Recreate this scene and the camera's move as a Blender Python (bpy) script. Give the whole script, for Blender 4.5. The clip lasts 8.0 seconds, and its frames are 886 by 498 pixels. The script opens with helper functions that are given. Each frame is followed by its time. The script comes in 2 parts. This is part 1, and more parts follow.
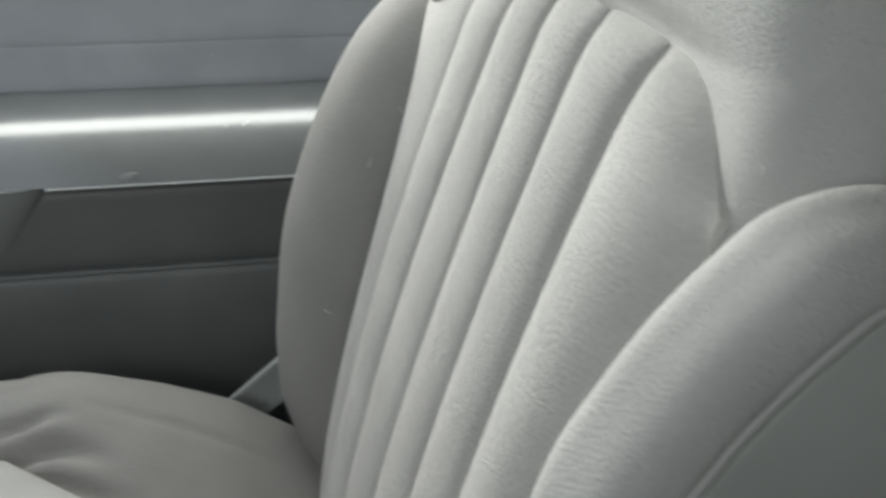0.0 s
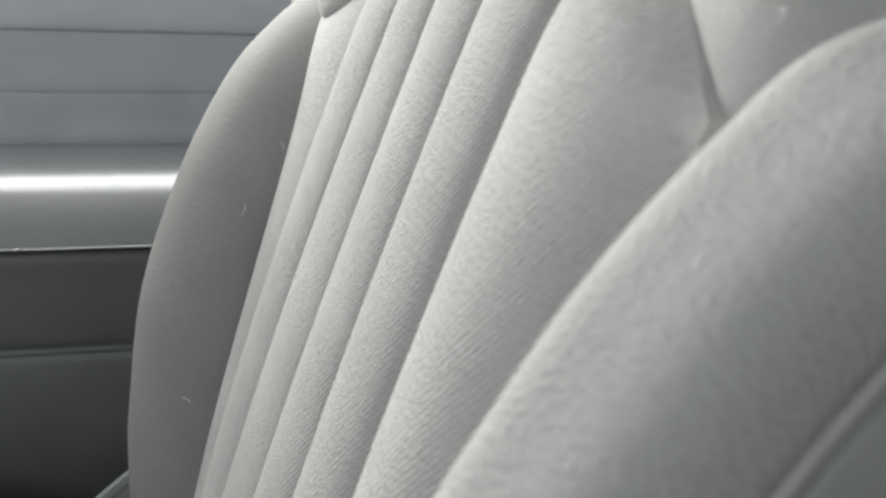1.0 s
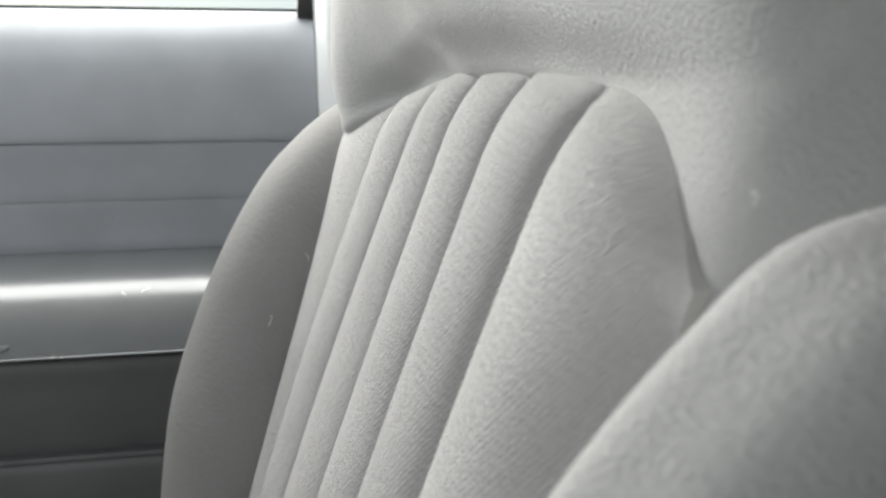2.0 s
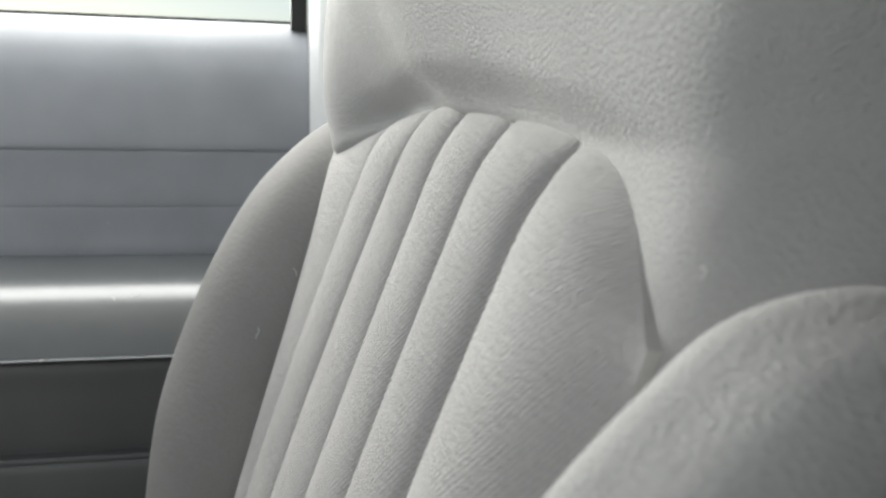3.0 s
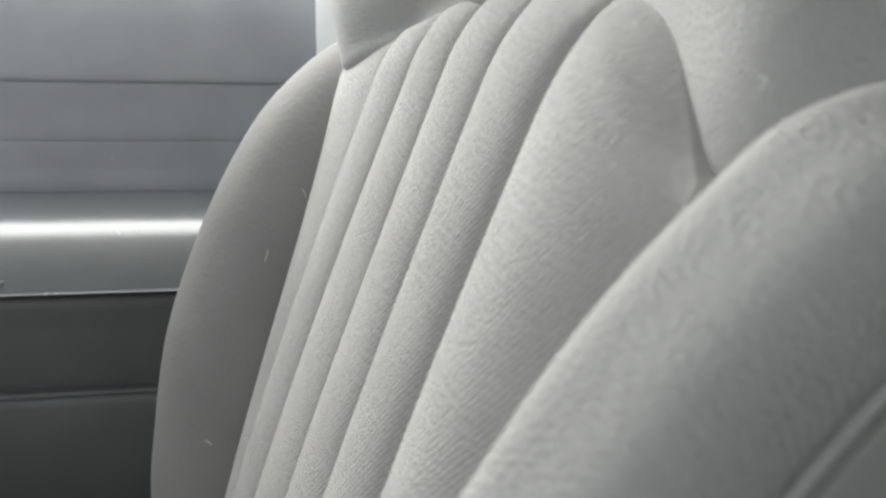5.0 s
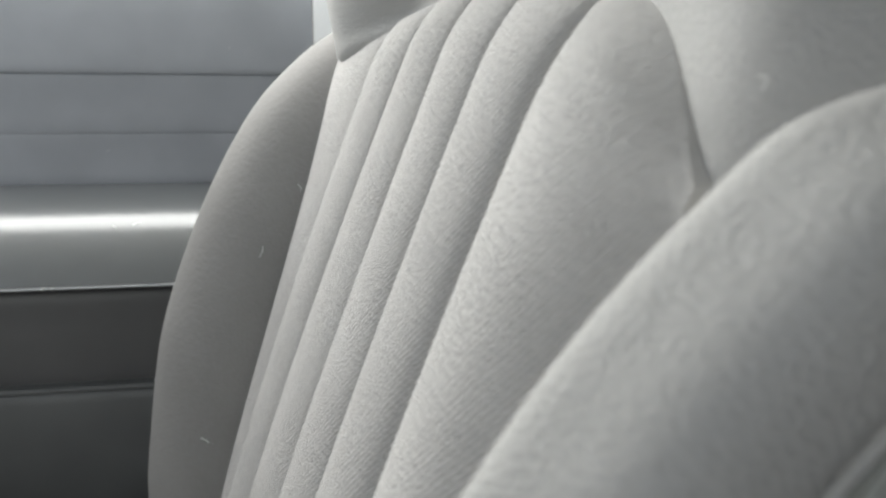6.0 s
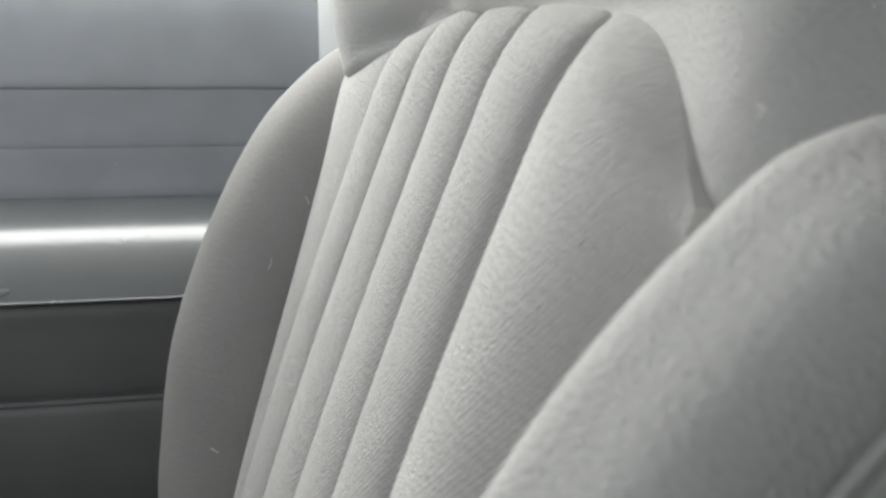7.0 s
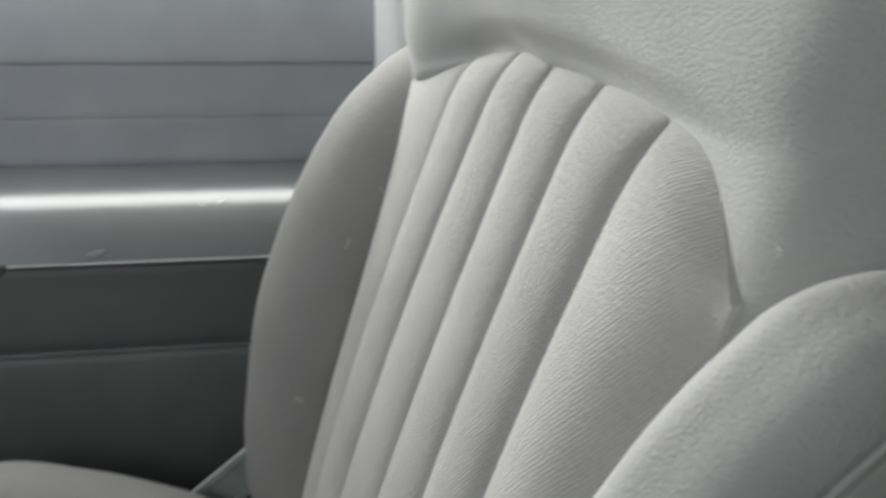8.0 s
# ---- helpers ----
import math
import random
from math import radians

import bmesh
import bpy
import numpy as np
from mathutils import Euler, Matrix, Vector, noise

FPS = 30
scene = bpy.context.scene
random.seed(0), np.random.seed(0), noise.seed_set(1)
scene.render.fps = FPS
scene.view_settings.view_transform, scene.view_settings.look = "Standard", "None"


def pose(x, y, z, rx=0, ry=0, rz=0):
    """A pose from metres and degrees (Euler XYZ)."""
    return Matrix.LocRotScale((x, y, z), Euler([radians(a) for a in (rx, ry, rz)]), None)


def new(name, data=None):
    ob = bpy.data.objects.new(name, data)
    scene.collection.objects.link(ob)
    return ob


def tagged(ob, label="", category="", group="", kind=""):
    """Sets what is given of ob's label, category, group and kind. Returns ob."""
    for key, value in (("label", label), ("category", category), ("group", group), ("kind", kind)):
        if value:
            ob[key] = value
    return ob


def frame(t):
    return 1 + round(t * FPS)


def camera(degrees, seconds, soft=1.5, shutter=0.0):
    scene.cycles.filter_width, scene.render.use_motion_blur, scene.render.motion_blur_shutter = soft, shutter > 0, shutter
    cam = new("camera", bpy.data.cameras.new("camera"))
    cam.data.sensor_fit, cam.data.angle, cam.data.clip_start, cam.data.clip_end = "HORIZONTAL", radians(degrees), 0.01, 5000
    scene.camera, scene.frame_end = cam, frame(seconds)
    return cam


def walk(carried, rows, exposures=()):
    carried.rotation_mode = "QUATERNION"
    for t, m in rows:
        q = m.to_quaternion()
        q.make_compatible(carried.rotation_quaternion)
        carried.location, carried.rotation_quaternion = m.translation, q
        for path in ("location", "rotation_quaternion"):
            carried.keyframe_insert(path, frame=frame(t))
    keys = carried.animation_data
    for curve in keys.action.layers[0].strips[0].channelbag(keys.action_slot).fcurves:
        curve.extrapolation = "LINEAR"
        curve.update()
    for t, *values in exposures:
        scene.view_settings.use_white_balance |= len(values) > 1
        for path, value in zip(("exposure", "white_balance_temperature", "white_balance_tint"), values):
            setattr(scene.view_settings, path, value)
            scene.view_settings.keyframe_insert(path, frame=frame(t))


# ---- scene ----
# ---- camera ----
cam = camera(55.3, 8.0, soft=2.6, shutter=0.4)
cam.data.dof.use_dof, cam.data.dof.focus_distance, cam.data.dof.aperture_fstop = True, 0.42, 17.0
ROWS = [
    (0.0, pose(-0.0175, -0.4274, 0.8202, 66.87, 0.59, -8.83)),
    (0.2, pose(-0.0037, -0.4235, 0.8037, 67.55, -0.98, -10.41)),
    (0.5, pose(0.0055, -0.3898, 0.7772, 71.08, -1.42, -11.76)),
    (0.8, pose(0.0103, -0.3552, 0.7691, 73.95, -1.41, -12.03)),
    (1.0, pose(0.0222, -0.3363, 0.7354, 75.87, -1.30, -13.05)),
    (1.2, pose(0.0234, -0.3567, 0.7519, 76.35, -1.32, -12.66)),
    (1.5, pose(0.0279, -0.3460, 0.7527, 79.71, 0.49, -11.68)),
    (2.0, pose(0.0293, -0.3408, 0.7563, 80.92, 0.50, -10.98)),
    (2.2, pose(0.0296, -0.3466, 0.7612, 80.90, 0.24, -11.05)),
    (3.3, pose(0.0276, -0.3554, 0.7719, 80.77, -1.35, -11.69)),
    (3.5, pose(0.0307, -0.3366, 0.7499, 79.99, -0.21, -10.93)),
    (4.0, pose(0.0236, -0.3426, 0.7290, 79.49, -1.16, -11.96)),
    (4.5, pose(0.0226, -0.3431, 0.7366, 78.88, -0.66, -11.76)),
    (4.7, pose(0.0242, -0.3451, 0.7404, 78.71, -0.69, -11.56)),
    (5.8, pose(0.0260, -0.3415, 0.7391, 78.49, -1.10, -11.26)),
    (6.0, pose(0.0314, -0.3359, 0.7427, 77.77, -0.57, -11.06)),
    (6.5, pose(0.0346, -0.3309, 0.7390, 77.96, -0.39, -10.67)),
    (7.0, pose(0.0286, -0.3418, 0.7470, 78.26, -0.19, -10.91)),
    (7.5, pose(0.0172, -0.3533, 0.7462, 78.74, -0.07, -12.01)),
    (7.8, pose(-0.0063, -0.3896, 0.7914, 75.67, -0.71, -12.56)),
    (8.0, pose(-0.0155, -0.4026, 0.8097, 72.65, -0.73, -9.93)),
]
walk(cam, ROWS, exposures=[(0.0, 1.06, 6900, 3.5), (0.5, 1.22, 6900, 7), (1.5, 1.10, 6900, 7), (3.5, 0.93, 6900, 7), (5.0, 1.06, 6900, 7), (7.4, 1.06, 6900, 7), (8.0, 0.88, 6900, 6)])

# ---- world and light: an overcast day around a parked car ----
world = bpy.data.worlds.new("overcast_sky")
scene.world = world
world.use_nodes = True
wn = world.node_tree.nodes
sky = wn.new("ShaderNodeTexSky")
sky.sky_type = "NISHITA"
sky.sun_disc = False
sky.sun_elevation = radians(40)
sky.sun_rotation = radians(325)
sky.dust_density = 1.5
world.node_tree.links.new(sky.outputs["Color"], wn["Background"].inputs["Color"])
wn["Background"].inputs["Strength"].default_value = 0.06
sun_data = bpy.data.lights.new("sun", "SUN")
sun_data.energy, sun_data.angle, sun_data.color = 1.0, radians(22), (0.97, 0.985, 1.0)
sun = new("sun", sun_data)
sun.matrix_world = pose(0, 0, 5, 68, 0, 215)


def window_light(name, at, turn, wide, high, watts):
    data = bpy.data.lights.new(name, "AREA")
    data.shape, data.size, data.size_y, data.energy, data.color = "RECTANGLE", wide, high, watts, (0.955, 0.975, 1.0)
    ob = new(name, data)
    ob.matrix_world = Matrix.Translation(at) @ turn
    return ob


# the overcast sky's light in the openings: the leaning passenger window, the opposite window, the windscreen
window_light("window_daylight", (-0.25, 0.4625, 1.027), pose(0, 0, 0, -65, 0, 0), 0.62, 0.386, 2.7)
window_light("opposite_daylight", (-0.68, -0.925, 1.02), pose(0, 0, 0, 65, 0, 0), 0.60, 0.36, 1.6)
window_light("windscreen_daylight", (-0.83, -0.25, 1.06), pose(0, 0, 0, 0, -22, 0), 0.80, 1.2, 0.72)


# ---- materials ----
def material(name, base, rough=0.6, metal=0.0, spread=0.08, grain=0.0, grain_size=0.001, stain_size=0.06, sheen=0.0, coat=0.0, coat_ior=1.5):
    """A plain surface with soft stains, a fine grain and its relief."""
    m = bpy.data.materials.new(name)
    m.use_nodes = True
    n, l = m.node_tree.nodes, m.node_tree.links
    b = n["Principled BSDF"]
    b.inputs["Roughness"].default_value = rough
    b.inputs["Metallic"].default_value = metal
    b.inputs["Sheen Weight"].default_value = sheen
    b.inputs["Coat Weight"].default_value = coat
    b.inputs["Coat Roughness"].default_value = rough * 0.4
    b.inputs["Coat IOR"].default_value = coat_ior
    co = n.new("ShaderNodeTexCoord")
    big = n.new("ShaderNodeTexNoise")
    big.inputs["Scale"].default_value, big.inputs["Detail"].default_value = 1 / stain_size, 5
    l.new(co.outputs["Object"], big.inputs["Vector"])
    ramp = n.new("ShaderNodeMapRange")
    ramp.inputs["From Min"].default_value, ramp.inputs["From Max"].default_value = 0.3, 0.7
    ramp.inputs["To Min"].default_value, ramp.inputs["To Max"].default_value = 1 - spread, 1 + spread
    l.new(big.outputs["Fac"], ramp.inputs["Value"])
    mul = n.new("ShaderNodeVectorMath")
    mul.operation = "SCALE"
    mul.inputs[0].default_value = base
    l.new(ramp.outputs["Result"], mul.inputs["Scale"])
    l.new(mul.outputs["Vector"], b.inputs["Base Color"])
    if grain:
        fine = n.new("ShaderNodeTexNoise")
        fine.inputs["Scale"].default_value, fine.inputs["Detail"].default_value = 1 / grain_size, 3
        l.new(co.outputs["Object"], fine.inputs["Vector"])
        bump = n.new("ShaderNodeBump")
        bump.inputs["Strength"].default_value, bump.inputs["Distance"].default_value = 1.0, grain
        l.new(fine.outputs["Fac"], bump.inputs["Height"])
        l.new(bump.outputs["Normal"], b.inputs["Normal"])
    return m


def woven(name, base, pitch=0.0018, depth=0.00042, rough=0.88, weave=0.14, fibre=620, rows=0.0, mottle=0.05, long=2.2, hair=1.0, drawn=1.0, lumps=1.0):
    """Knitted upholstery cloth: staggered rows of small stitches, laid out along the cloth."""
    m = material(name, base, rough=rough, spread=0.05, stain_size=0.05, sheen=0.03)
    n, l = m.node_tree.nodes, m.node_tree.links
    b = n["Principled BSDF"]
    uv = n.new("ShaderNodeUVMap")
    uv.uv_map = "cloth"
    warp = n.new("ShaderNodeTexNoise")
    warp.inputs["Scale"].default_value, warp.inputs["Detail"].default_value = 220, 4
    l.new(uv.outputs["UV"], warp.inputs["Vector"])
    shift = n.new("ShaderNodeVectorMath")
    shift.operation = "MULTIPLY_ADD"
    shift.inputs[1].default_value = (0.0030, 0.0020, 0)
    l.new(warp.outputs["Color"], shift.inputs[0])
    l.new(uv.outputs["UV"], shift.inputs[2])
    sep = n.new("ShaderNodeSeparateXYZ")
    l.new(shift.outputs["Vector"], sep.inputs["Vector"])

    def wave(socket, per):
        a = n.new("ShaderNodeMath")
        a.operation = "MULTIPLY"
        a.inputs[1].default_value = math.tau / per
        l.new(socket, a.inputs[0])
        b2 = n.new("ShaderNodeMath")
        b2.operation = "SINE"
        l.new(a.outputs["Value"], b2.inputs[0])
        return b2.outputs["Value"]

    cross = n.new("ShaderNodeMath")
    cross.operation = "MULTIPLY"
    l.new(wave(sep.outputs["X"], pitch * long), cross.inputs[0])
    l.new(wave(sep.outputs["Y"], pitch), cross.inputs[1])
    stretch = n.new("ShaderNodeMapping")
    stretch.inputs["Scale"].default_value = (1.0, 1.0 / drawn, 1.0)
    l.new(uv.outputs["UV"], stretch.inputs["Vector"])
    fuzz = n.new("ShaderNodeTexNoise")
    fuzz.inputs["Scale"].default_value, fuzz.inputs["Detail"].default_value, fuzz.inputs["Roughness"].default_value = fibre, 4, 0.6
    l.new(stretch.outputs["Vector"], fuzz.inputs["Vector"])
    mix = n.new("ShaderNodeMath")
    mix.operation = "MULTIPLY_ADD"
    mix.inputs[1].default_value = weave
    l.new(cross.outputs["Value"], mix.inputs[0])
    nap = n.new("ShaderNodeMath")
    nap.operation = "MULTIPLY"
    nap.inputs[1].default_value = hair
    l.new(fuzz.outputs["Fac"], nap.inputs[0])
    l.new(nap.outputs["Value"], mix.inputs[2])
    # slanting wales of the knit, beaded stitch by stitch
    course = n.new("ShaderNodeMath")
    course.operation = "MULTIPLY_ADD"
    course.inputs[1].default_value = rows
    bead = n.new("ShaderNodeMath")
    bead.operation = "MULTIPLY_ADD"
    bead.inputs[1].default_value, bead.inputs[2].default_value = 0.5, 0.5
    l.new(wave(sep.outputs["X"], pitch * 1.3), bead.inputs[0])
    wale = n.new("ShaderNodeMath")
    wale.operation = "MULTIPLY"
    l.new(wave(sep.outputs["Y"], pitch * 2.4), wale.inputs[0])
    l.new(bead.outputs["Value"], wale.inputs[1])
    l.new(wale.outputs["Value"], course.inputs[0])
    l.new(mix.outputs["Value"], course.inputs[2])
    # soft lumps of the padding under the cloth, even in all directions
    co = n.new("ShaderNodeTexCoord")
    lump = n.new("ShaderNodeTexNoise")
    lump.inputs["Scale"].default_value, lump.inputs["Detail"].default_value = fibre * 0.62, 3
    l.new(co.outputs["Object"], lump.inputs["Vector"])
    high = n.new("ShaderNodeMath")
    high.operation = "MULTIPLY_ADD"
    high.inputs[1].default_value = lumps
    l.new(lump.outputs["Fac"], high.inputs[0])
    l.new(course.outputs["Value"], high.inputs[2])
    bump = n.new("ShaderNodeBump")
    bump.inputs["Strength"].default_value, bump.inputs["Distance"].default_value = 1.0, depth
    l.new(high.outputs["Value"], bump.inputs["Height"])
    l.new(bump.outputs["Normal"], b.inputs["Normal"])
    # yarn a little lighter and darker from stitch to stitch
    tone = n.new("ShaderNodeMapRange")
    tone.inputs["From Min"].default_value, tone.inputs["From Max"].default_value = 0.5 * (lumps + hair) - 0.25, 0.5 * (lumps + hair) + 0.25
    tone.inputs["To Min"].default_value, tone.inputs["To Max"].default_value = 1 - mottle, 1 + mottle
    l.new(high.outputs["Value"], tone.inputs["Value"])
    dye = n.new("ShaderNodeVectorMath")
    dye.operation = "SCALE"
    l.new(b.inputs["Base Color"].links[0].from_socket, dye.inputs[0])
    l.new(tone.outputs["Result"], dye.inputs["Scale"])
    l.new(dye.outputs["Vector"], b.inputs["Base Color"])
    return m


CLOTH = woven("grey_cloth", (0.475, 0.467, 0.453), pitch=0.00135, depth=0.00085, weave=0.12, rows=0.28, mottle=0.07, long=0.85, fibre=560, hair=1.0, lumps=0.6)
CLOTH_SOFT = woven("grey_cloth_bolster", (0.435, 0.431, 0.418), pitch=0.0024, depth=0.00080, rough=0.85, weave=0.05, fibre=860, mottle=0.06, hair=1.0, drawn=1.4, lumps=0.6)
# darker, smoother cover of the far bolster and the cushion
DARK_COVER = woven("dark_grey_cover", (0.244, 0.237, 0.229), pitch=0.0024, depth=0.0003, rough=0.75, weave=0.05, fibre=430, mottle=0.03)
SEAT_SIDE = material("seat_side_vinyl", (0.33, 0.34, 0.32), rough=0.6, grain=0.0002)
DOOR_SKIN = material("door_vinyl", (0.375, 0.392, 0.42), rough=0.48, grain=0.00008, grain_size=0.0012)
ARMREST = material("armrest_vinyl", (0.105, 0.112, 0.114), rough=0.50, coat=1.0, coat_ior=1.95, grain=0.00003, grain_size=0.0015)
DOOR_DARK = material("door_carpet", (0.105, 0.110, 0.110), rough=0.5, grain=0.0002)
RECESS = material("door_insert_vinyl", (0.095, 0.095, 0.095), rough=0.45, grain=0.00008, grain_size=0.0012)
POD = material("grip_plastic", (0.17, 0.18, 0.18), rough=0.32, spread=0.06, grain=0.00004)
BRIGHT = material("bright_trim", (0.27, 0.28, 0.29), rough=0.35, spread=0.03)
PILLAR = material("pillar_plastic", (0.68, 0.69, 0.69), rough=0.15)
HINGE = material("hinge_plastic", (0.30, 0.32, 0.31), rough=0.5, grain=0.0001)
LINER = material("headliner_cloth", (0.35, 0.35, 0.34), rough=0.9, grain=0.0003)
CARPET = material("floor_carpet", (0.05, 0.05, 0.052), rough=0.95, grain=0.001, grain_size=0.003)
RUBBER = material("window_rubber", (0.02, 0.02, 0.02), rough=0.6)

Z0 = 0.5  # height of the seat's reference level above the car floor


# ---- building helpers ----
def part(name, bm, mat, parent=None, label="", smooth=True):
    me = bpy.data.meshes.new(name)
    bmesh.ops.recalc_face_normals(bm, faces=bm.faces)
    bm.to_mesh(me)
    bm.free()
    me.materials.append(mat)
    if smooth:
        for p in me.polygons:
            p.use_smooth = True
    ob = new(name, me)
    ob.parent = parent
    if label:
        ob["label"] = label
    return ob


def thing(name, label, category, at=(0, 0, 0), kind=""):
    ob = new(name)
    ob.empty_display_size = 0.05
    ob.location = at
    return tagged(ob, label, category, kind=kind)


def sheet(fn, nu, nv, along=0.0, back=None, shear=0.0, level=False):
    """A grid fn(u, v) with u, v in 0..1; back(point) closes it into a solid."""
    bm = bmesh.new()
    layer = bm.loops.layers.uv.new("cloth")
    g = [[bm.verts.new(fn(i / nu, j / nv)) for j in range(nv + 1)] for i in range(nu + 1)]
    co = {}
    for i in range(nu + 1):
        run = 0.0
        for j in range(nv + 1):
            if j:
                run += (g[i][j].co - g[i][j - 1].co).length
            co[g[i][j]] = [0.0, run + along]
    for j in range(nv + 1):
        run = 0.0
        for i in range(nu + 1):
            if i:
                run += (g[i][j].co - g[i - 1][j].co).length
            co[g[i][j]][0] = run
    mid = nv // 2
    for i in range(nu + 1):
        for j in range(nv + 1):
            co[g[i][j]][0] = co[g[i][mid]][0]
            if level:
                co[g[i][j]][1] = g[i][j].co.z * 1.06 + along
            co[g[i][j]][1] += shear * co[g[i][j]][0]
    for i in range(nu):
        for j in range(nv):
            f = bm.faces.new((g[i][j], g[i + 1][j], g[i + 1][j + 1], g[i][j + 1]))
            for lp in f.loops:
                lp[layer].uv = co[lp.vert]
    if back:
        rim = [g[i][0] for i in range(nu)] + [g[nu][j] for j in range(nv)] + [g[i][nv] for i in range(nu, 0, -1)] + [g[0][j] for j in range(nv, 0, -1)]
        behind = [bm.verts.new(back(v.co)) for v in rim]
        k = len(rim)
        for a in range(k):
            bm.faces.new((rim[a], rim[(a + 1) % k], behind[(a + 1) % k], behind[a]))
            bm.edges.get((rim[a], rim[(a + 1) % k])).smooth = False
        bm.faces.new(behind)
    return bm


def box(bm, x0, x1, y0, y1, z0, z1):
    r = bmesh.ops.create_cube(bm, size=1.0)
    for v in r["verts"]:
        v.co = ((x0 + x1) / 2 + v.co.x * (x1 - x0), (y0 + y1) / 2 + v.co.y * (y1 - y0), (z0 + z1) / 2 + v.co.z * (z1 - z0))
    return r["verts"]


def spline(knots):
    """A smooth curve through (key, value...) knots: returns f(key)."""
    ks = [k[0] for k in knots]
    vs = [np.array(k[1:], float) for k in knots]
    n = len(ks)
    ms = []
    for i in range(n):
        a, b = max(i - 1, 0), min(i + 1, n - 1)
        ms.append((vs[b] - vs[a]) / (ks[b] - ks[a]))

    def f(t):
        t = min(max(t, ks[0]), ks[-1])
        i = max(0, min(n - 2, next((j for j in range(n - 1) if t <= ks[j + 1]), n - 2)))
        h = ks[i + 1] - ks[i]
        s = (t - ks[i]) / h
        return ((2 * s**3 - 3 * s**2 + 1) * vs[i] + (s**3 - 2 * s**2 + s) * h * ms[i]
                + (-2 * s**3 + 3 * s**2) * vs[i + 1] + (s**3 - s**2) * h * ms[i + 1])
    return f


def smoothstep(a, b, x):
    t = min(max((x - a) / (b - a), 0.0), 1.0)
    return t * t * (3 - 2 * t)


# ---- seat back ----
def seat_face(y, h):
    """How far back the seat's front face lies at the side position y and the height h."""
    hh = min(h, 0.30)
    x = 0.346 * hh + 0.206 * hh**2 - 0.139 * hh**3 + (h - hh) * 0.42
    return x + 0.114 * y * y - 0.066 * y


def insert_face(y, h):
    """The cloth panel's own sag and crown on the seat's face."""
    a, b = min(max(y, -0.20), 0.22) * 5, min(max(h, -0.26), 0.28) * 5
    return seat_face(y, h) + 0.004 + 0.0173 + 0.0040 * a - 0.0077 * b + 0.0016 * a * b - 0.0067 * a * a + 0.0072 * b * b - 0.0036 * b**3 - 0.0033 * a * b * b - 0.0077 * a**3 - 0.0081 * a * a * b


# the seams' side positions at four heights, from the edge by the driver to the edge by the door
SEAM_HEIGHTS = (-0.22, -0.05, 0.10, 0.26)
SEAMS = [
    (-0.1811, -0.1798, -0.1807, -0.1960),
    (-0.1236, -0.1218, -0.1122, -0.1110),
    (-0.0642, -0.0638, -0.0543, -0.0469),
    (-0.0023, -0.0008, 0.0079, 0.0158),
    (0.0611, 0.0704, 0.0794, 0.0742),
    (0.1233, 0.1337, 0.1409, 0.1368),
    (0.1819, 0.1832, 0.1902, 0.2243),
]
PUFF = (0.0201, 0.0190, 0.0185, 0.0182, 0.0169, 0.0111)
arch_at = spline([(-0.20, 0.2181), (-0.15, 0.2544), (-0.10, 0.2668), (-0.05, 0.2731), (0.00, 0.2762), (0.05, 0.2776), (0.10, 0.2724), (0.15, 0.2632), (0.20, 0.2501)])


def seam(k, h):
    h = min(max(h, -0.24), 0.30)
    y = 0.0
    for i, hi in enumerate(SEAM_HEIGHTS):
        w = 1.0
        for j, hj in enumerate(SEAM_HEIGHTS):
            if j != i:
                w *= (h - hj) / (hi - hj)
        y += w * SEAMS[k][i]
    return y


def insert_point(c, v, k):
    """A point of flute k: c runs from seam to seam in -1..1, v up the panel."""
    u = (c + 1) / 2
    top = float(arch_at(SEAMS[k][3] + (SEAMS[k + 1][3] - SEAMS[k][3]) * u)[0])
    h = -0.30 + (top + 0.30) * v
    ya, yb = seam(k, h), seam(k + 1, h)
    y = ya + (yb - ya) * u
    edge = min(1.0, max(0.0, (top - h) / 0.0305))
    # the outer flute rolls softly into the seam beside the bolster
    roll = 1.0 if k == 0 and c < 0 else 0.5
    x = insert_face(y, h) - PUFF[k] * max(0.0, 1 - c * c) ** roll * math.sqrt(1 - (1 - edge) ** 2)
    x += (0.006 if roll < 1 else 0.002) * math.exp(-((1 - abs(c)) / 0.10) ** 2) * edge - 0.0012 * (1 - edge) ** 2
    if k == 0:
        x += 0.006 * smoothstep(-0.2, -1.0, c) * smoothstep(0.22, 0.15, h)
    return Vector((x, y, h + Z0))


seat = thing("passenger_seat", "light grey cloth car seat with fluted backrest and side bolsters", "car seat", (0, 0, 0))


def foam_point(u, v):
    y = -0.176 + 0.352 * u
    h = -0.30 + 0.54 * v
    return Vector((insert_face(y, h) + 0.030, y, h + Z0))


insert = part("backrest_insert", sheet(foam_point, 16, 24, back=lambda p: p + Vector((0.04, 0, 0))), CLOTH, seat, "fluted light grey woven cloth centre panel")


def pleat(k):
    """One padded flute of the insert, between two seams."""
    def fn(u, v):
        return insert_point(-math.cos(math.pi * u), v, k)
    return part("pleat", sheet(fn, 16, 110, back=lambda p: p + Vector((0.03, 0, 0)), along=0.2 * k, shear=1.65 - 0.08 * k, level=True), CLOTH, insert)


for k in range(6):
    pleat(k)


WING = spline([(0.10, 0.0), (0.20, 0.008), (0.244, 0.024), (0.282, 0.046), (0.31, 0.058), (0.35, 0.070), (0.53, 0.08)])


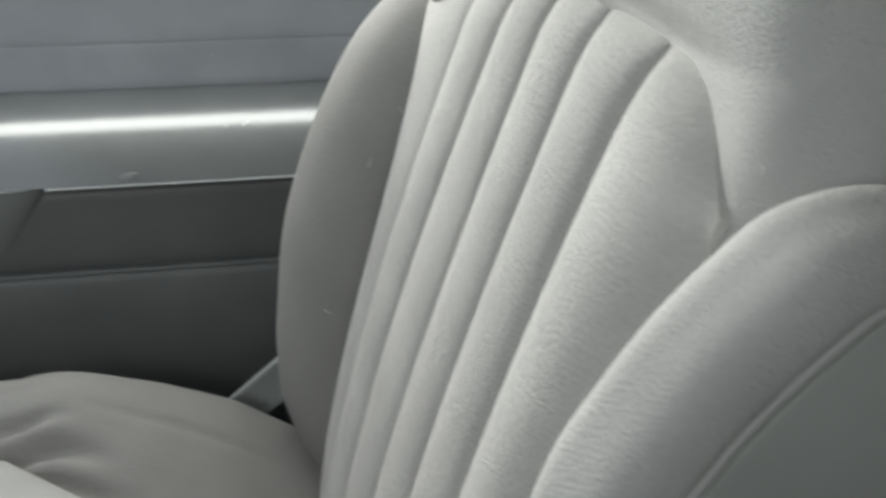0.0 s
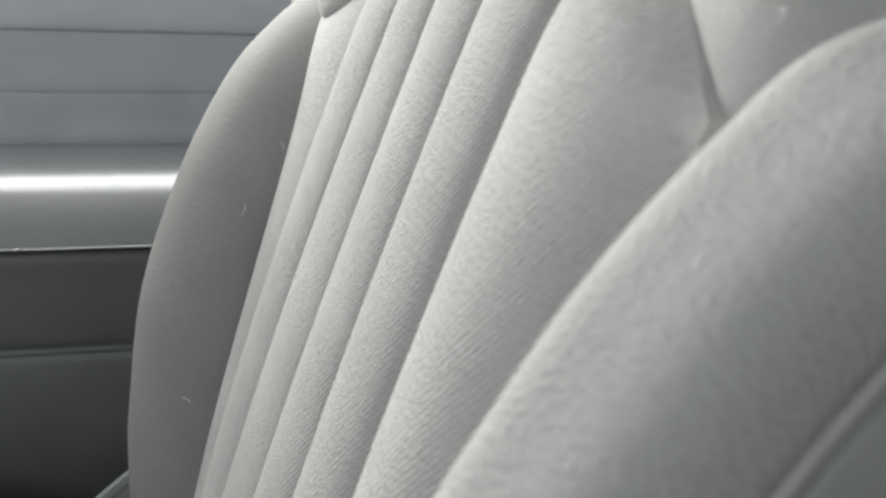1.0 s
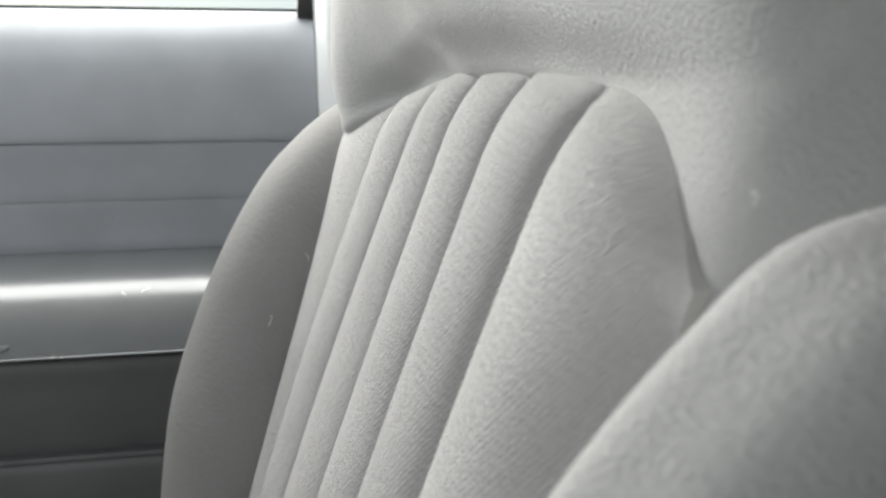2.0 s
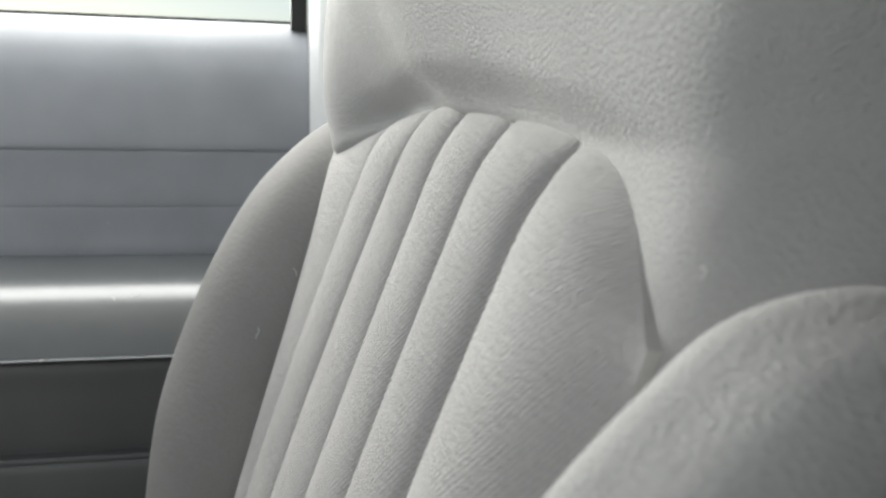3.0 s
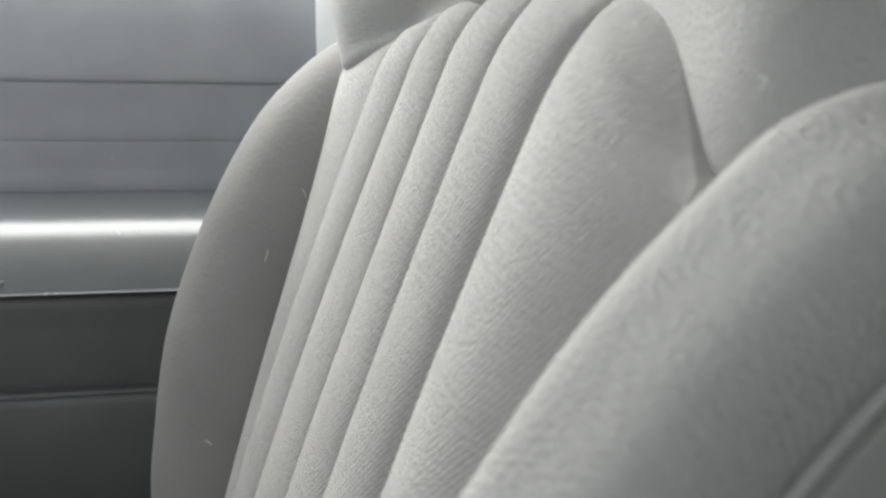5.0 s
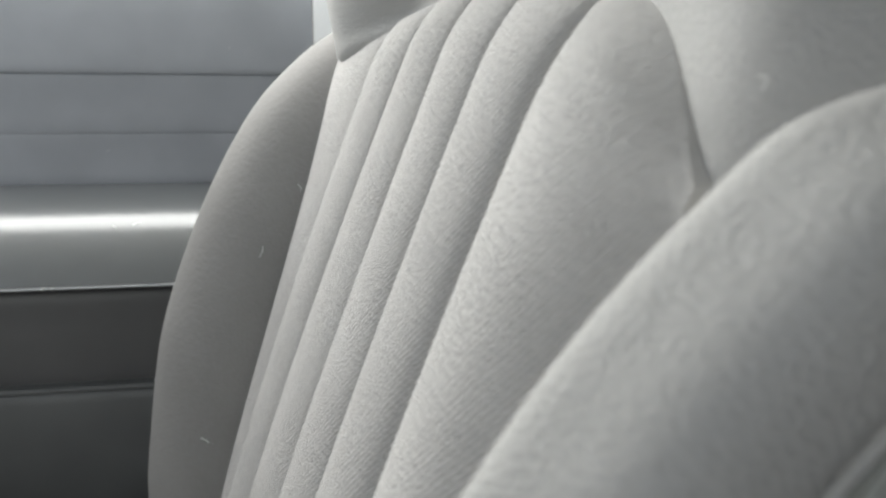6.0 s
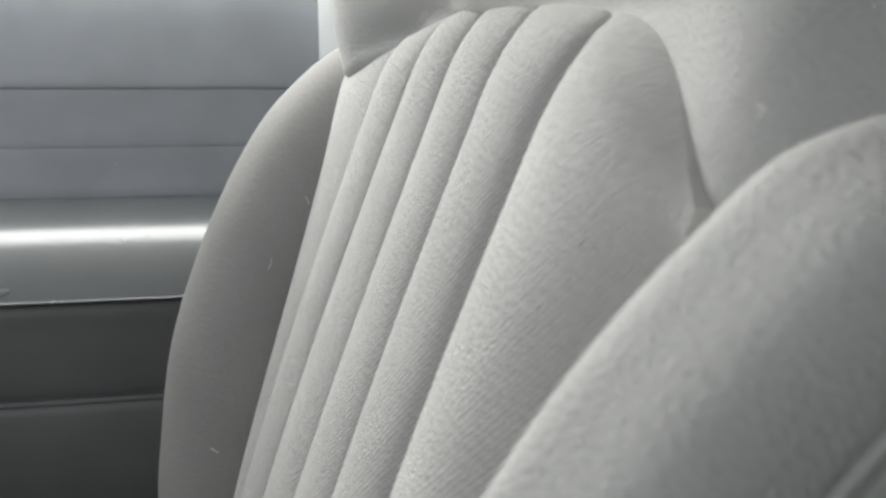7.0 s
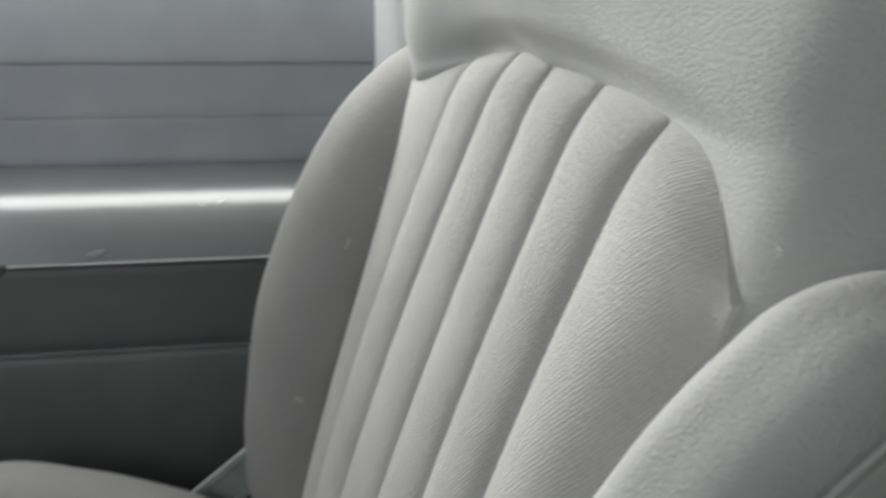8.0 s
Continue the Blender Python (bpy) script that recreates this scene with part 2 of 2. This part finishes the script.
def pad_point(u, v):
    y = -0.236 + 0.471 * u
    h = 0.02 + 0.50 * v
    flare = 0.065 * smoothstep(0.21, 0.38, h) * smoothstep(-0.12, -0.222, y)
    top = float(arch_at(y)[0])
    near_seam = seam(0, min(h, 0.22))
    far = smoothstep(0.06, 0.15, y)
    x = (insert_face(y, h) - 0.002) * (1 - far) + (seat_face(y, h) + 0.008) * far
    # behind the panel the pad lies deeper
    x += 0.007 * smoothstep(0.210, 0.135, h) * smoothstep(-0.14, -0.18, y)
    x += 0.02 * smoothstep(near_seam + 0.001, near_seam + 0.010, y) * smoothstep(top - 0.002, top - 0.02, h)
    start = 0.264 + (top - 0.261) * smoothstep(0.0, 0.12, y)
    rise = min(1.0, max(0.0, (h - start) / 0.092))
    mid = 0.066 * (0.45 + 0.55 * smoothstep(-0.15, 0.06, y)) * (1 - (1 - rise) ** 1.5)
    wing = float(WING(h)[0])
    mid += 0.008 * smoothstep(top, top + 0.020, h) * smoothstep(-0.20, -0.11, y) * smoothstep(0.20, 0.12, y)
    k = smoothstep(0.12, 0.205, y)
    x -= mid + (wing - mid) * k
    # the far edge rounds over, the near one falls away in a wider curve
    turn = near_seam + 0.002 + 0.016 * smoothstep(0.22, 0.28, h) - y
    x += (1.0 + 0.9 * smoothstep(0.22, 0.30, h) - 0.9 * smoothstep(0.32, 0.44, h)) * 0.5 * (turn + math.hypot(turn, 0.008)) + 30.0 * max(0.0, y - 0.205) ** 2
    x += 20.0 * max(0.0, turn - 0.003) ** 2 * smoothstep(0.36, 0.28, h)
    return Vector((x, y - flare, h + Z0))


part("shoulder_pad", sheet(pad_point, 190, 170, back=lambda p: Vector((p.x + 0.09, p.y, p.z))), CLOTH_SOFT, seat, "grained grey shoulder section above the fluted panel")


def flank(a, y, h):
    """The near bolster's outer side grows wider towards the cushion."""
    if y < -0.2218:
        k = 1.08 + 0.27 * smoothstep(0.18, 0.04, h)
        return a * k, -0.2218 + (y + 0.2218) * k
    return a, y


def bolster(name, ridge, section, label, mat):
    """A pillow along the ridge (x, h), with a section of (depth behind the ridge, side position)."""
    f = spline([(i / (len(ridge) - 1), *r) for i, r in enumerate(ridge)])
    g = spline([(i / (len(section) - 1), *r) for i, r in enumerate(section)])

    def fn(u, v):
        p = f(v)
        q = f(min(v + 0.01, 1.0)) - f(max(v - 0.01, 0.0))
        q = q / np.linalg.norm(q)
        a, y = flank(*g(u), p[1])
        near, deep = min(a, 0.013), max(0.0, a - 0.013)
        return Vector((p[0] + q[1] * near + 0.8 * deep, y, p[1] - q[0] * near - 0.6 * deep + Z0))
    return part(name, sheet(fn, 40, 70, back=lambda p: Vector((p.x + 0.03, p.y, p.z - 0.01))), mat, seat, label)


FAR_RIDGE = [(-0.03, -0.24), (-0.049, -0.172), (-0.066, -0.11), (-0.067, -0.06), (-0.0635, -0.02), (-0.050, 0.064), (-0.020, 0.147), (0.012, 0.207), (0.040, 0.240), (0.071, 0.264), (0.11, 0.279)]
FAR_SECTION = [(0.11, 0.183), (0.065, 0.187), (0.038, 0.197), (0.014, 0.218), (0.002, 0.243), (0.001, 0.264), (0.012, 0.283), (0.035, 0.295), (0.07, 0.298), (0.12, 0.293)]
bolster("far_bolster", FAR_RIDGE, FAR_SECTION, "smooth grey side bolster by the door", DARK_COVER)
NEAR_RIDGE = [(-0.006, -0.20), (0.009, -0.05), (0.023, 0.06), (0.0312, 0.111), (0.0445, 0.1563), (0.0595, 0.1827), (0.0738, 0.2029), (0.0911, 0.2217), (0.1107, 0.2375), (0.1407, 0.2419), (0.1916, 0.232)]
NEAR_SECTION = [(0.10, -0.178), (0.0424, -0.188), (0.0177, -0.1976), (0.0068, -0.2103), (0.0004, -0.2218), (0.0032, -0.2322), (0.0068, -0.2402), (0.0118, -0.2452), (0.0190, -0.2472), (0.0256, -0.2462), (0.030, -0.236)]
bolster("near_bolster", NEAR_RIDGE, NEAR_SECTION, "rounded grained grey side bolster", CLOTH_SOFT)
SIDE_SECTION = [(0.0268, -0.232), (0.0276, -0.2430), (0.0290, -0.2462), (0.034, -0.2480), (0.075, -0.2515), (0.13, -0.250), (0.20, -0.238)]
bolster("side_panel", NEAR_RIDGE, SIDE_SECTION, "darker grey vinyl side of the backrest", SEAT_SIDE)


def tube(points, radius, sides=10):
    bm = bmesh.new()
    rings = []
    for i, p in enumerate(points):
        a, b = points[max(i - 1, 0)], points[min(i + 1, len(points) - 1)]
        t = (b - a).normalized()
        n = t.cross(Vector((0, 1, 0))).normalized()
        m = t.cross(n)
        rings.append([bm.verts.new(p + radius * (math.cos(k * math.tau / sides) * n + math.sin(k * math.tau / sides) * m)) for k in range(sides)])
    for r, q in zip(rings, rings[1:]):
        for k in range(sides):
            bm.faces.new((r[k], r[(k + 1) % sides], q[(k + 1) % sides], q[k]))
    bm.faces.new(rings[0])
    bm.faces.new(rings[-1])
    return bm


near_curve = spline([(i / (len(NEAR_RIDGE) - 1), *r) for i, r in enumerate(NEAR_RIDGE)])
line_pts = []
for i in range(60):
    v = i / 59
    p, q = near_curve(v), near_curve(min(v + 0.01, 1.0)) - near_curve(max(v - 0.01, 0.0))
    q = q / np.linalg.norm(q)
    a, y = flank(0.0264, -0.2464, p[1])
    near, deep = min(a, 0.013), a - 0.013
    line_pts.append(Vector((p[0] + q[1] * near + 0.8 * deep, y, p[1] - q[0] * near - 0.6 * deep + Z0)))
part("piping", tube(line_pts, 0.0014), CLOTH_SOFT, seat, "rolled cloth edge along the side bolster")

bm = bmesh.new()
for w0, w1, y0, y1 in ((0.0, 0.035, 0.298, 0.304), (-0.0005, 0.005, 0.294, 0.303), (0.030, 0.0355, 0.294, 0.303)):
    for v in box(bm, 0, 1, 0, 1, 0, 1):
        l, w, y = -0.06 + 0.26 * v.co.x, w0 + (w1 - w0) * v.co.z, y0 + (y1 - y0) * v.co.y
        v.co = (-0.126 + 0.774 * l + 0.633 * w, y, -0.142 + 0.633 * l - 0.774 * w + Z0)
part("hinge_cover", bm, HINGE, seat, "grey plastic hinge bar beside the cushion", smooth=False)

def shell_point(u, v):
    y = -0.190 + 0.46 * u
    h = -0.24 + 0.70 * v
    c = 2 * u - 1
    return Vector((seat_face(min(y, 0.2), h) + 0.185 - 0.06 * c**4 - 0.03 * v, y, h + Z0))


part("back_shell", sheet(shell_point, 24, 24, back=lambda p: Vector((p.x - 0.05, p.y * 0.97, p.z))), SEAT_SIDE, seat, "plain grey back of the seat")

# ---- seat cushion ----
ROLL = spline([(-0.62, -0.105), (-0.55, -0.078), (-0.40, -0.074), (-0.30, -0.071), (-0.253, -0.068), (-0.208, -0.079), (-0.115, -0.115), (-0.059, -0.155), (0.02, -0.20)])
ACROSS = spline([(-0.28, 0.0), (-0.24, 0.9), (-0.20, 0.7), (-0.14, 0.05), (-0.05, 0.0), (0.05, 0.0), (0.12, 0.06), (0.155, 0.30), (0.19, 0.68), (0.22, 0.92), (0.25, 1.0), (0.275, 0.85), (0.295, 0.30), (0.30, 0.0)])


def groove(d, width, depth):
    return -depth * math.exp(-(d / width) ** 2)


def cushion_point(u, v):
    y = -0.28 + 0.58 * u
    x = -0.62 + 0.64 * v
    low = -0.145 - 0.06 * smoothstep(-0.20, 0.02, x)
    roll = float(ROLL(x)[0])
    h = low + (roll - low) * float(ACROSS(y)[0])
    h += groove(y - 0.262 + 0.15 * (x + 0.27), 0.003, 0.0035) * smoothstep(-0.18, -0.25, x)
    h += groove(y - 0.210 + 0.10 * (x + 0.115), 0.004, 0.0045) * smoothstep(-0.26, -0.16, x) * smoothstep(-0.06, -0.10, x)
    # gathered folds of the cover where the raised edge meets the middle
    for y0, lean, width, depth, x0, x1 in ((0.186, -0.02, 0.007, 0.016, -0.19, -0.26), (0.206, 0.06, 0.005, 0.011, -0.225, -0.28), (0.172, -0.16, 0.007, 0.009, -0.17, -0.25), (0.240, 0.03, 0.003, 0.002, -0.20, -0.25)):
        h += groove(y - y0 - lean * (x + 0.3) - 0.003 * math.sin(x * 70), width, depth) * smoothstep(x0, x1, x)
    h += 0.0012 * noise.noise(Vector((x * 25, y * 25, 3.0)))
    return Vector((x, y, h + Z0))


def seat_panel_point(u, v):
    x = -0.60 + 0.60 * v
    edge = max(0.03, 0.195 - 0.85 * max(0.0, x + 0.29))
    y = -edge + 2 * edge * u
    c = 2 * u - 1
    h = -0.120 + 0.032 * math.sqrt(max(0.0, 1 - c**8)) - 0.05 * smoothstep(-0.20, 0.0, x)
    return Vector((x, y, h + Z0))


part("seat_panel", sheet(seat_panel_point, 40, 40, back=lambda p: Vector((p.x, p.y, 0.27))), CLOTH, seat, "light grey cloth centre panel of the cushion")
part("seat_cushion", sheet(cushion_point, 150, 130, back=lambda p: Vector((p.x, p.y, 0.22))), DARK_COVER, seat, "grey seat cushion with raised outer edge")
bm = bmesh.new()
box(bm, -0.5, 0.05, -0.2, 0.2, 0.0, 0.23)
part("seat_base", bm, DOOR_DARK, seat, "dark seat base")


# ---- door ----
door = thing("vehicle_door", "dark grey vinyl door panel with padded armrest and thin bright trim", "car door", (-0.4, 0.47, Z0 - 0.3))
door.location = (0, 0, 0)
X0, X1 = -1.0, 0.067


def extrude(profile, x0, x1, nx=12, close=0.05, steps=60):
    f = spline([(i / (len(profile) - 1), *p) for i, p in enumerate(profile)])

    def fn(u, v):
        y, h = f(v)
        return Vector((x0 + (x1 - x0) * u, y, h + Z0))
    return sheet(fn, nx, steps, back=lambda p: Vector((p.x, max(p.y, 0.46) + close, p.z)))


part("upper_panel", extrude([(0.545, 0.3575), (0.522, 0.3555), (0.503, 0.346), (0.489, 0.331), (0.480, 0.312), (0.475, 0.294), (0.472, 0.275), (0.470, 0.2545), (0.469, 0.235), (0.473, 0.2325)], X0, X1), DOOR_SKIN, door)
part("middle_panel", extrude([(0.4735, 0.232), (0.4705, 0.2305), (0.471, 0.211), (0.472, 0.1825), (0.476, 0.1800)], X0, X1), DOOR_SKIN, door)
part("lower_panel", extrude([(0.4765, 0.1795), (0.473, 0.1780), (0.4740, 0.155), (0.475, 0.136), (0.482, 0.118)], X0, X1), DOOR_SKIN, door)
ARM = spline([(i / 12, *p) for i, p in enumerate([(0.487, 0.122), (0.485, 0.1350), (0.475, 0.1345), (0.460, 0.1325), (0.445, 0.1290), (0.432, 0.1245), (0.420, 0.1190), (0.409, 0.1125), (0.399, 0.1045), (0.390, 0.0955), (0.382, 0.0860), (0.375, 0.0765), (0.368, 0.0662)])])


def arm_point(u, v):
    x = -0.41 + (X1 + 0.41) * u
    y, h = ARM(v)
    d = min(1.0, (x + 0.41) / 0.045)
    k = math.sqrt(max(0.0, 1 - (1 - d) ** 2))
    return Vector((x, 0.485 - (0.485 - y) * (0.35 + 0.65 * k), 0.090 + (h - 0.090) * (0.3 + 0.7 * k) + Z0))


part("armrest", sheet(arm_point, 60, 50, back=lambda p: Vector((p.x, 0.50, p.z))), ARMREST, door, "padded glossy grey armrest")
part("trim_strip", extrude([(0.369, 0.0656), (0.3655, 0.0655), (0.3650, 0.0642), (0.369, 0.0638)], -0.272, X1), BRIGHT, door, "thin bright trim strip")
part("recess_panel", extrude([(0.40, 0.0635), (0.380, 0.058), (0.376, 0.03), (0.3745, -0.005), (0.3735, -0.024)], X0, X1), RECESS, door, "darker door insert below the armrest")
part("pocket_panel", extrude([(0.380, -0.0172), (0.3665, -0.0178), (0.3590, -0.0200), (0.3555, -0.0245), (0.3540, -0.033), (0.3530, -0.05), (0.353, -0.09), (0.357, -0.15), (0.364, -0.27), (0.376, -0.42)], X0, X1), DOOR_DARK, door, "dark lower door pocket panel")
part("pocket_lip", extrude([(0.3660, -0.0172), (0.3598, -0.0162), (0.3572, -0.0180), (0.3580, -0.0208), (0.3640, -0.0215)], X0, X1), DOOR_DARK, door, "thin rounded lip of the door pocket")


bm = bmesh.new()
for x0, x1, z0, z1 in ((0.052, 0.0665, 0.848, 1.2), (-0.80, -0.76, 0.842, 1.2), (-0.80, 0.0665, 1.185, 1.2)):
    for v in box(bm, x0, x1, 0.505, 0.545, z0, z1):
        v.co.y -= 0.44 * (v.co.z - 0.842)
part("window_frame", bm, RUBBER, door, "black window frame", smooth=False)
slot = bmesh.new()
box(slot, -1.0, 0.0665, 0.526, 0.540, 0.840, 0.859)
part("window_seal", slot, RUBBER, door, "black rubber window seal", smooth=False)


def pod_point(u, v):
    h = 0.066 - 0.078 * v
    x1 = -0.268 - 0.055 * v
    x = -0.42 + (x1 + 0.42) * u
    k = math.sqrt(max(0.0, 1 - max(0.0, (u - 0.62) / 0.38) ** 2))
    return Vector((x, 0.385 - 0.024 * k * (1 - 0.6 * v * v), h + Z0))


part("grip_pod", sheet(pod_point, 30, 20, back=lambda p: Vector((p.x, 0.40, p.z))), POD, door, "moulded end of the armrest support")

# ---- pillar and cabin shell ----
pillar = thing("door_pillar", "light grey glossy pillar trim behind the door", "pillar")
PILLAR_OUT = spline([(0.0, 0.42), (0.4, 0.425), (0.54, 0.43), (0.7, 0.44), (1.0, 0.47)])
PILLAR_TURN = spline([(0.0, 0.0675, 0.030), (0.15, 0.078, 0.016), (0.3, 0.093, 0.006), (0.5, 0.13, 0.0), (1.0, 0.26, 0.0)])


def pillar_point(u, v):
    x, back = PILLAR_TURN(u)
    return Vector((x, float(PILLAR_OUT(v)[0]) + back, Z0 - 0.42 + 1.32 * v))


part("pillar_trim", sheet(pillar_point, 30, 40, back=lambda p: Vector((p.x, 0.53, p.z))), PILLAR, pillar)


def slab(name, x0, x1, y0, y1, z0, z1, mat, label, cat):
    bm = bmesh.new()
    box(bm, x0, x1, y0, y1, z0, z1)
    ob = part(name, bm, mat, smooth=False)
    return tagged(ob, label, cat, kind="structure")


slab("floor", -1.3, 0.9, -1.0, 0.6, -0.03, 0.0, CARPET, "dark carpeted car floor", "floor")
slab("ceiling", -0.45, 0.9, -1.0, 0.385, 1.20, 1.24, LINER, "pale cloth headliner", "ceiling")
slab("wall_opposite", -1.3, 0.9, -1.04, -1.0, 0.0, 0.86, DOOR_SKIN, "plain door panel of the opposite side", "wall")
# unseen front wall and dashboard block, added to cut low light on the seat
slab("wall_front", -1.34, -1.3, -1.0, 0.6, 0.0, 0.88, DOOR_SKIN, "plain unseen wall at dashboard height, added to block low front light", "wall")
slab("dashboard", -1.30, -0.74, -1.0, 0.44, 0.45, 0.87, DOOR_SKIN, "plain unseen dashboard block, added to shade the lower seat from the windscreen", "dashboard")
# added out of view to keep the opposite side's rear light off the seat
slab("wall_opposite_rear", -0.36, 0.9, -1.04, -1.0, 0.86, 1.20, LINER, "plain unseen wall added to block light from the opposite side's rear", "wall")
slab("wall_rear", 0.9, 0.94, -1.0, 0.6, 0.0, 1.20, DOOR_SKIN, "plain rear wall of the cabin", "wall")
slab("wall_side_rear", 0.262, 0.9, 0.46, 0.5, 0.0, 1.20, DOOR_SKIN, "plain rear side panel", "wall")
slab("ground", -2000, 2000, -2000, 2000, -0.5, -0.3, material("asphalt", (0.06, 0.06, 0.06), 0.9), "grey asphalt ground outside", "ground")


# ---- small things ----
FLUFF = material("white_fluff", (0.62, 0.62, 0.60), rough=0.9)


def lint(at, points, radius, where):
    """A curled fibre lying on a surface."""
    pts = [Vector(at) + Vector(p) for p in points]
    ob = part("lint_fibre", tube(pts, radius, 6), FLUFF)
    return tagged(ob, "tiny white lint fibre on the " + where, "lint", group="lint fibres")


def curl(n, size, bend, turn, seed):
    """A short wandering line in the plane across the fibre's surface."""
    rng = random.Random(seed)
    a, p, out = turn, Vector((0, 0, 0)), []
    for i in range(n):
        out.append(p.copy())
        a += bend + rng.uniform(-0.35, 0.35)
        p += Vector((math.cos(a), 0, math.sin(a))) * size / n
    return out


def lay(at, normal, n, size, bend, turn, radius, seed, where):
    nor = Vector(normal).normalized()
    side = Vector((0, 0, 1)).cross(nor).normalized()
    up = nor.cross(side)
    pts = [side * p.x + up * p.z + nor * radius * 0.8 for p in curl(n, size, bend, turn, seed)]
    return lint(at, pts, radius, where)


# fibres and crumbs: (place, surface normal, length, bend, turn, radius, where)
SPECKS = [
    ((-0.0175, 0.1922, 0.5025), (-0.42, -0.91, 0.06), 0.0070, 0.10, 2.0, 0.00030, "far side bolster"),
    ((-0.0150, 0.1915, 0.5010), (-0.42, -0.91, 0.06), 0.0040, 0.25, 0.9, 0.00025, "far side bolster"),
    ((0.0189, 0.1930, 0.6245), (-0.39, -0.90, 0.18), 0.0085, 0.10, 0.5, 0.00022, "far side bolster"),
    ((0.0453, 0.1910, 0.6656), (-0.29, -0.94, 0.17), 0.0065, 0.22, 1.3, 0.00022, "far side bolster"),
    ((-0.1269, 0.4268, 0.6198), (0, -0.34, 0.94), 0.0022, 0.3, 0.2, 0.00045, "door armrest"),
    ((-0.1044, 0.4267, 0.6198), (0, -0.34, 0.94), 0.0024, 0.3, 0.0, 0.00045, "door armrest"),
    ((-0.0904, 0.4037, 0.6082), (0, -0.61, 0.79), 0.0090, 0.05, 0.15, 0.00028, "door armrest"),
    ((-0.1064, 0.4035, 0.6081), (0, -0.61, 0.79), 0.0060, -0.08, 0.2, 0.00025, "door armrest"),
    ((-0.1565, 0.3649, 0.5650), (0, -0.98, 0.15), 0.0040, 0.1, 0.1, 0.00085, "door trim"),
    ((-0.1490, 0.3649, 0.5650), (0, -0.98, 0.15), 0.0022, 0.2, 0.1, 0.00060, "door trim"),
    ((0.1142, -0.2005, 0.7391), (-0.81, -0.25, 0.53), 0.0045, 0.25, 0.9, 0.00022, "shoulder pad"),
    ((0.1201, -0.1868, 0.7667), (-0.76, -0.58, 0.27), 0.0040, 0.10, 0.7, 0.00020, "shoulder pad"),
    ((-0.1173, 0.4732, 0.6650), (0, -1, -0.06), 0.0025, 0.3, 2.4, 0.00030, "door panel"),
    ((-0.0073, 0.4698, 0.7557), (0, -1, 0.1), 0.0014, 0.3, 1.4, 0.0003, "door panel"),
]
for i, (at, nor, size, bend, turn, radius, where) in enumerate(SPECKS):
    lay(at, nor, 9, size, bend, turn, radius, i, where)


def scuff(x, size, width):
    """A shallow lens-shaped patch on the armrest's front, its paler colour painting a dent's reflection."""
    def fn(u, v):
        c, d = 2 * u - 1, 2 * v - 1
        half = width * math.sqrt(max(0.0, 1 - c * c)) * 0.5
        lift = 0.0003 * (1 - c * c) * (1 - d * d)
        return Vector((x + size * c * 0.5, 0.3716 + 0.50 * (half * d) - lift, 0.5724 + 0.10 * size * c + 0.86 * half * d + lift))
    ob = part("dent_glint", sheet(fn, 16, 6, back=lambda p: Vector((p.x, p.y + 0.004, p.z))), DENT_GLINT)
    return tagged(ob, "pale patch painting a dent's reflection on the front of the door armrest", "scuff")


# paler than the armrest: the dent's reflection is put into the colour
DENT_GLINT = material("dent_glint_vinyl", (0.17, 0.18, 0.18), rough=0.5, grain=0.00006, grain_size=0.0008)
scuff(-0.1985, 0.019, 0.0055)
